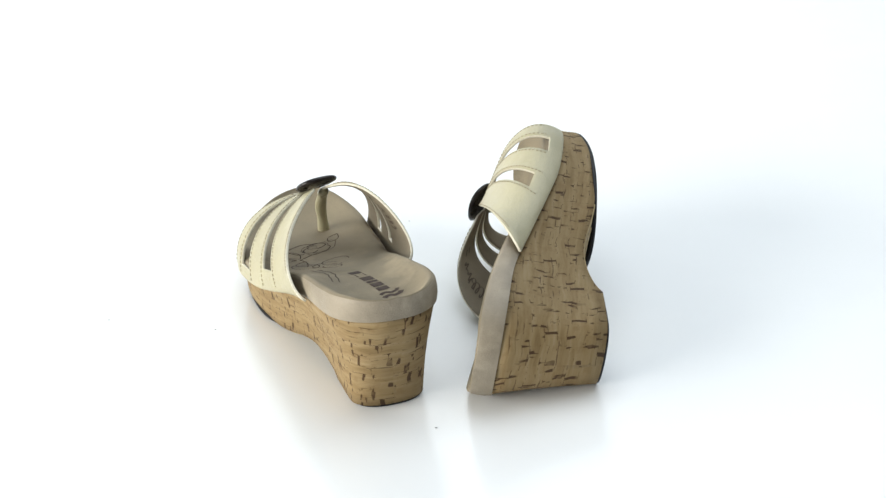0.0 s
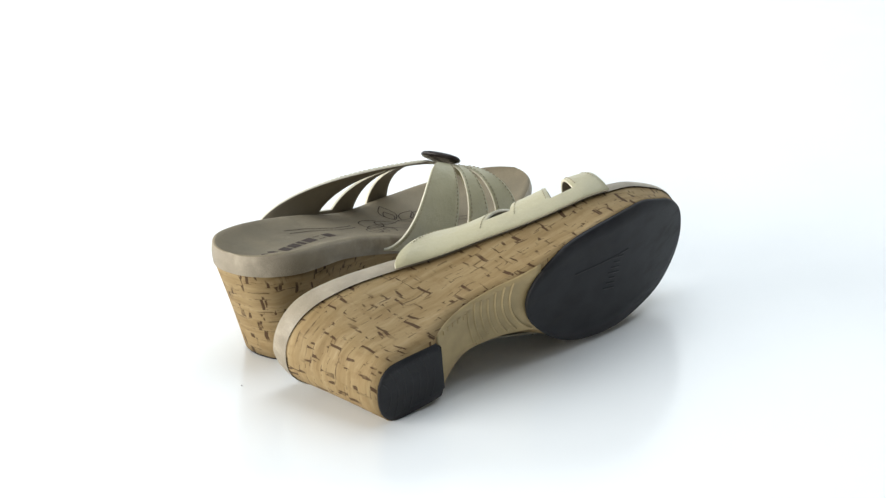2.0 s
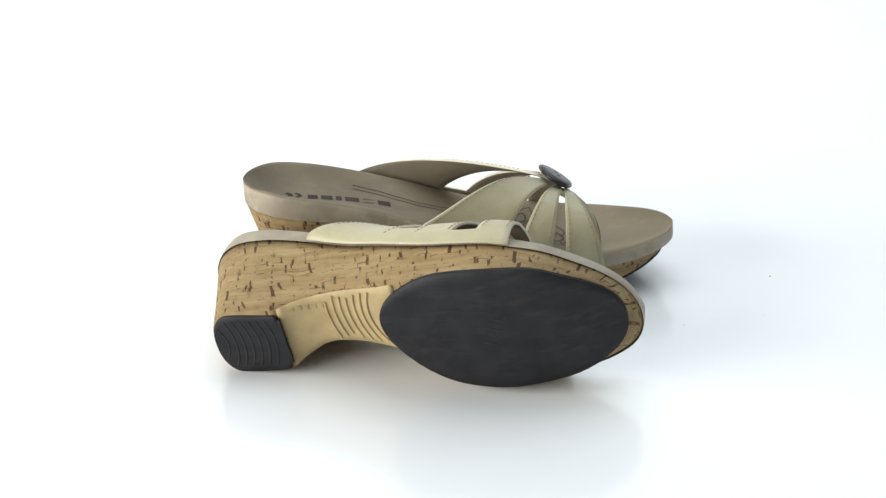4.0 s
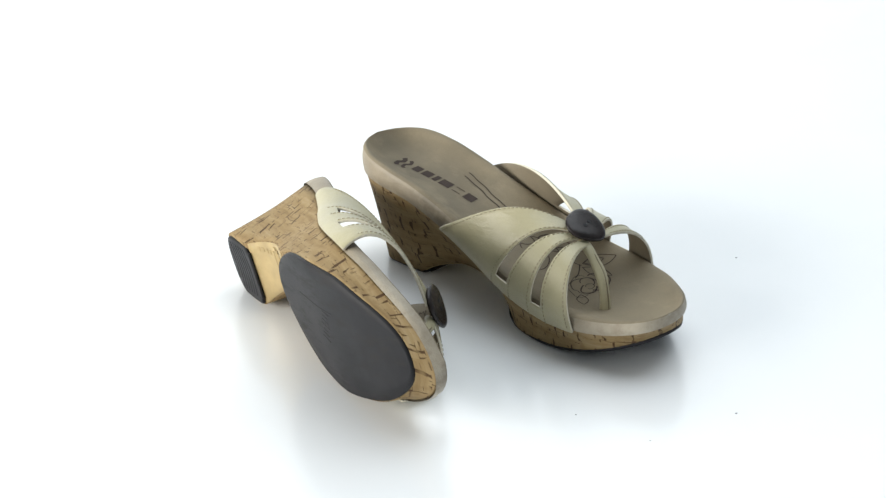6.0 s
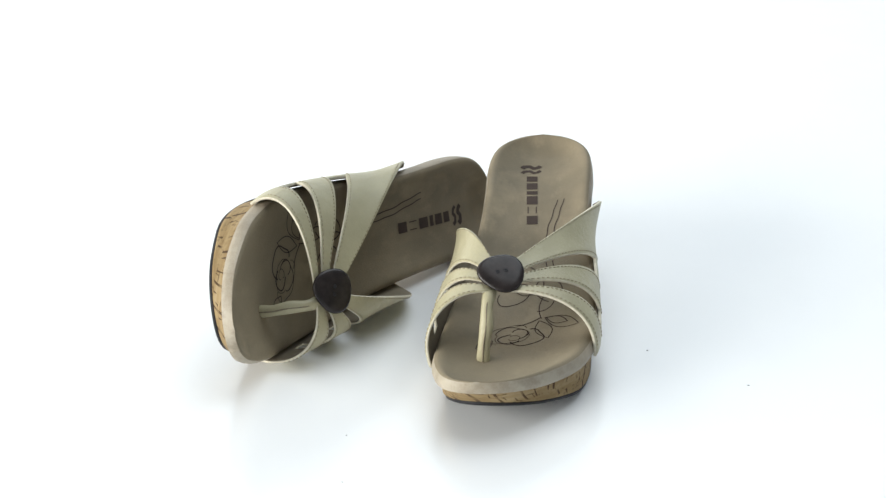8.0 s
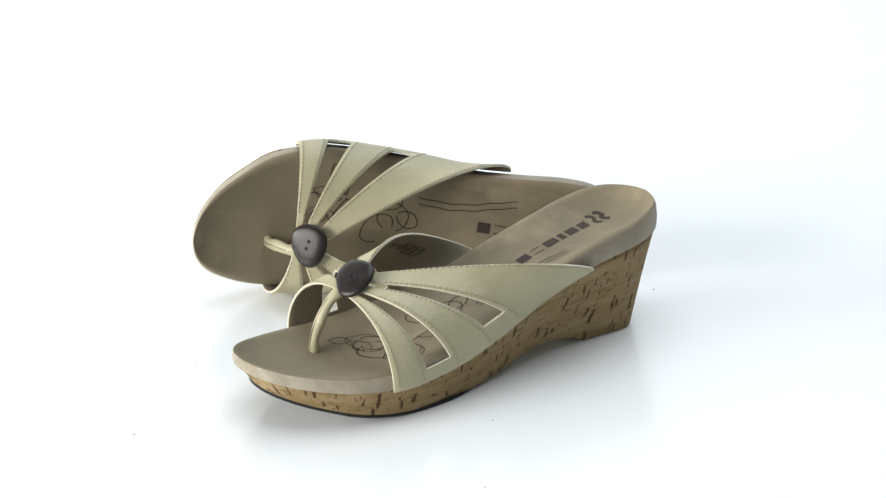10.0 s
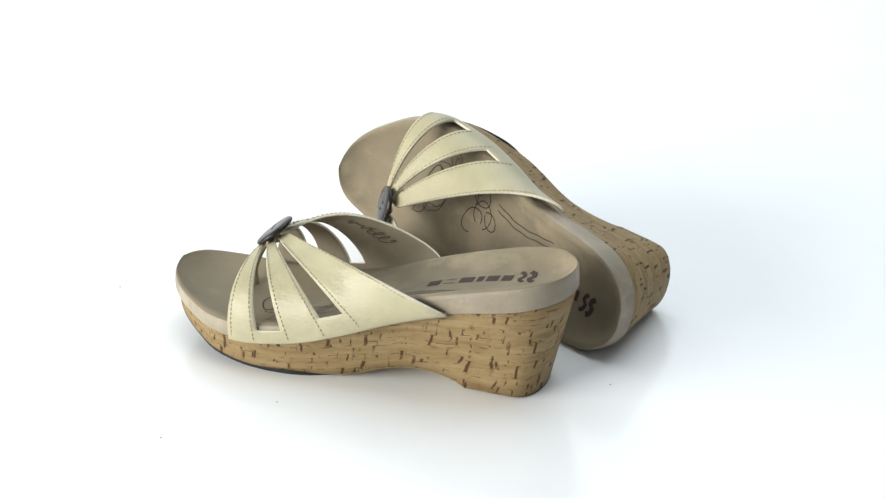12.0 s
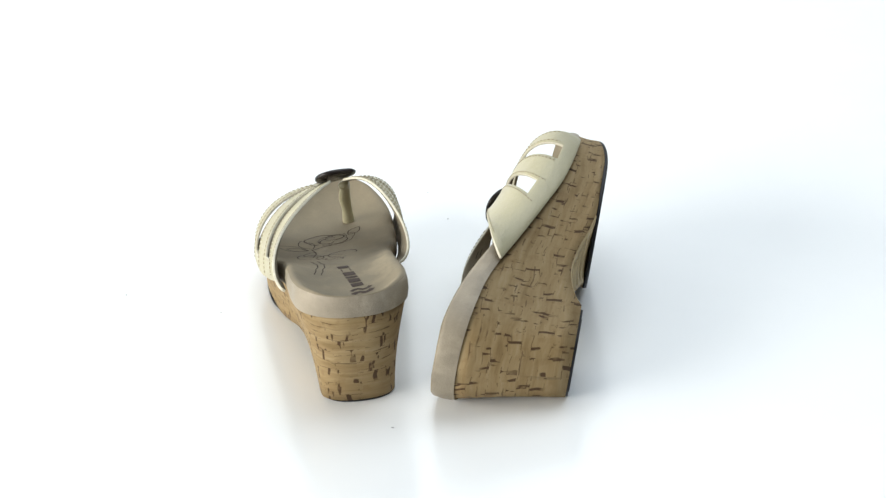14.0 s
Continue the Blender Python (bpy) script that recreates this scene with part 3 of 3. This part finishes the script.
def prints(thing, m):
    # line drawing of a flower on a long stem
    bm = bmesh.new()
    # the forefoot's rose: open petals round one another, drawn freehand
    for k, (r0, start, run) in enumerate(((3.2, 0.4, 5.2), (6.2, 1.9, 3.4), (7.4, 5.2, 3.2), (10.4, 0.2, 2.9), (11.2, 3.3, 2.6), (14.8, 1.4, 2.4), (15.2, 4.3, 2.6))):
        pts = []
        for i in range(34):
            t = i / 33
            a = start + run * t
            r = r0 * (0.68 + 0.4 * math.sin(math.pi * t) ** 0.7 + 0.09 * math.sin(7 * t + 2.3 * k) + 0.04 * math.sin(17 * t + k))
            pts.append((4 + 1.6 * math.sin(5 * k) + 1.15 * r * math.cos(a), 177 + 1.8 * math.cos(3 * k) + 0.9 * r * math.sin(a + 0.25)))
        ink_line(bm, pts, m, 0.4 + 0.2 * (k % 3))
    # loops of the half-open flower behind it
    for cx, cy, ax, ay, tilt, run in ((-14, 132, 7.5, 11, 0.4, 5.7), (-1, 127, 8.5, 10, -0.3, 5.4), (7, 137, 7, 12, -0.7, 5.0), (-8, 143, 9, 8, 0.2, 3.6), (0, 118, 5, 7, 0.5, 5.9)):
        pts = []
        for i in range(34):
            a = 1.2 + run * i / 33 + tilt
            u, w = ax * math.cos(a) * (1 + 0.1 * math.sin(2.3 * a)), ay * math.sin(a)
            pts.append((cx + u * math.cos(tilt) - w * math.sin(tilt), cy + u * math.sin(tilt) + w * math.cos(tilt)))
        ink_line(bm, pts, m, 0.65)
    # stems: from flower to flower, then two wavy lines back to the heel
    ink_line(bm, [(3 - 14 * (i / 6) ** 0.7, 166 - i * 1.6) for i in range(7)], m, 0.7)
    ink_line(bm, [(-11 + 2 * math.sin(i * 0.3), 158 - i * 2) for i in range(14)], m, 0.6)
    for k in range(2):
        ink_line(bm, [(-11.5 - 4.2 * k + 2.5 * math.sin(i * 0.16) + 0.3 * math.sin(i * 0.9), 112 - i * 2.3) for i in range(28)], m, 0.65)
    for bx, by, a, size in ((-13, 157, 2.7, 23), (-14, 157, 2.75, 14), (-10, 160, 1.9, 20), (16, 183, 0.9, 14)):
        for bend in (-0.42, 0.42):
            pts = []
            for i in range(14):
                t = i / 13
                off = bend * math.sin(math.pi * t)
                pts.append((bx + size * t * math.cos(a) - size * off * 0.6 * math.sin(a), by + size * t * math.sin(a) + size * off * 0.6 * math.cos(a)))
            ink_line(bm, pts, m, 0.55)
    tagged(part("flower_print", bm, INK, thing, "thin dark line drawing of a flower"), kind="stuff")
    # maker's mark as plain blocks
    p0, p1 = Vector((0.5, 74)), Vector((4.5, 21))
    along = (p1 - p0).normalized()
    across = Vector((-along.y, along.x))
    length = (p1 - p0).length
    at = 0.0
    for k, (wide, gap) in enumerate(((0.15, 0.05), (0.13, 0.05), (0.17, 0.04), (0.07, 0.04), (0.14, 0.04), (0.12, 0.0))):
        a, b = p0 + along * length * at, p0 + along * length * (at + wide)
        at += wide + gap
        bm = bmesh.new()
        if k == 1:
            for d in (-2.6, 2.6):
                ink_line(bm, [tuple(a.lerp(b, i / 5) + across * d) for i in range(6)], m, 0.7)
        else:
            ink_line(bm, [tuple(a.lerp(b, i / 5)) for i in range(6)], m, 7.0)
        part("print_block", bm, INK, thing)
    for k in range(2):
        bm = bmesh.new()
        c = p1 + along * (3.5 + 6.0 * k)
        zig = ((6.5, 0.0), (5.0, 2.6), (1.5, 3.6), (-1.0, 1.2), (-3.5, 2.0), (-6.5, 5.4))
        pts = []
        for (a0, b0), (a1, b1) in zip(zig, zig[1:]):
            pts += [tuple(c + across * (a0 + (a1 - a0) * t) + along * (b0 + (b1 - b0) * t)) for t in (0, 0.34, 0.67)]
        ink_line(bm, pts, m, 2.5 + 0.8 * k)
        part("print_mark", bm, INK, thing)


def sandal(side_sign, label):
    """side_sign 1: left shoe; -1: right shoe."""
    thing = new("wedge_sandal")
    tagged(thing, label, "sandal", "pair of sandals")
    m = side_sign
    cork_body(thing, m)
    footbed(thing, m)
    soles(thing, m)
    strap(thing, m, "outer" if m > 0 else "outer_loose")
    strap(thing, m, "inner" if m > 0 else "inner_pressed")
    sag = Vector() if m > 0 else SAG
    toe_post(thing, m, sag)
    button(thing, m, sag)
    prints(thing, m)
    return thing


# ---- setting ----
def sweep():
    """White paper: a floor that curves up into a wall far behind the turntable."""
    bm = bmesh.new()
    prof = [(-3.0, -0.03), (1.4, -0.03)]
    prof += [(1.4 + 0.8 * math.sin(a), -0.03 + 0.8 * (1 - math.cos(a))) for a in [math.pi / 2 * i / 16 for i in range(1, 17)]]
    prof += [(2.2, 2.6), (2.23, 2.6), (2.23, -0.06), (-3.0, -0.06)]
    rings = [[Vector((x, y, z)) for y, z in prof] for x in (-3.0, 3.0)]
    ob = part("backdrop", loft(rings), PAPER, None)
    return tagged(ob, "seamless white paper backdrop sweeping up behind the table", "backdrop", kind="structure")


def turntable():
    rings = []
    for r, z in ((0.001, -0.028), (1.30, -0.028), (1.309, -0.024), (1.31, -0.016), (1.31, -0.004), (1.309, -0.001), (1.306, 0.0), (0.4, 0.0), (0.001, 0.0)):
        rings.append([Vector((r * math.cos(a), r * math.sin(a), z)) for a in [2 * math.pi * k / 128 for k in range(128)]])
    hub = new("turntable")
    tagged(hub, "glossy white round turntable carrying both sandals", "turntable")
    part("plate", loft(rings), WHITE, hub, smooth=True)
    rnd = random.Random(4)
    for x, y, r in ((-0.0035, -0.142, 0.0007), (-0.0952, 0.1980, 0.0007), (-0.2095, 0.0200, 0.0006), (-0.1397, -0.0017, 0.0005), (-0.0157, 0.1544, 0.0005), (-0.0374, 0.2007, 0.0004)):
        bm = bmesh.new()
        bmesh.ops.create_icosphere(bm, subdivisions=1, radius=r)
        for v in bm.verts:
            v.co = Vector((v.co.x * rnd.uniform(0.8, 1.8), v.co.y * rnd.uniform(0.6, 1.2), max(v.co.z, -0.0002) * 0.5)) + Vector((x, y, 0.0002))
        part("dust_speck", bm, DUST, hub)
    return hub


sweep()
TABLE = turntable()
STANDING = sandal(1, "cream leather cork wedge sandal standing upright on its sole")
LYING = sandal(-1, "cream leather cork wedge sandal lying on its inner side")

STAND_POSE = pose(-0.0270, -0.1122, 0.0, 0, 0, 18.0)


def lying_pose():
    """The right shoe lies on its inner side: heel side flat, forefoot on its edge."""
    ex, ey, ez = Vector((0.17749, -0.15838, 0.97128)), Vector((0.01660, 0.98730, 0.15797)), Vector((-0.98398, -0.01191, 0.17788))
    m = Matrix((ex, ey, ez)).transposed().to_4x4()
    m.translation = (0.0953, -0.1104, 0.0180)
    return m


LIE_POSE = lying_pose()


def motions():
    for thing, rest in ((TABLE, Matrix()), (STANDING, STAND_POSE), (LYING, LIE_POSE)):
        walk(thing, [(0.25 * i, pose(0, 0, 0, 0, 0, -turned(0.25 * i)) @ rest) for i in range(57)])


motions()
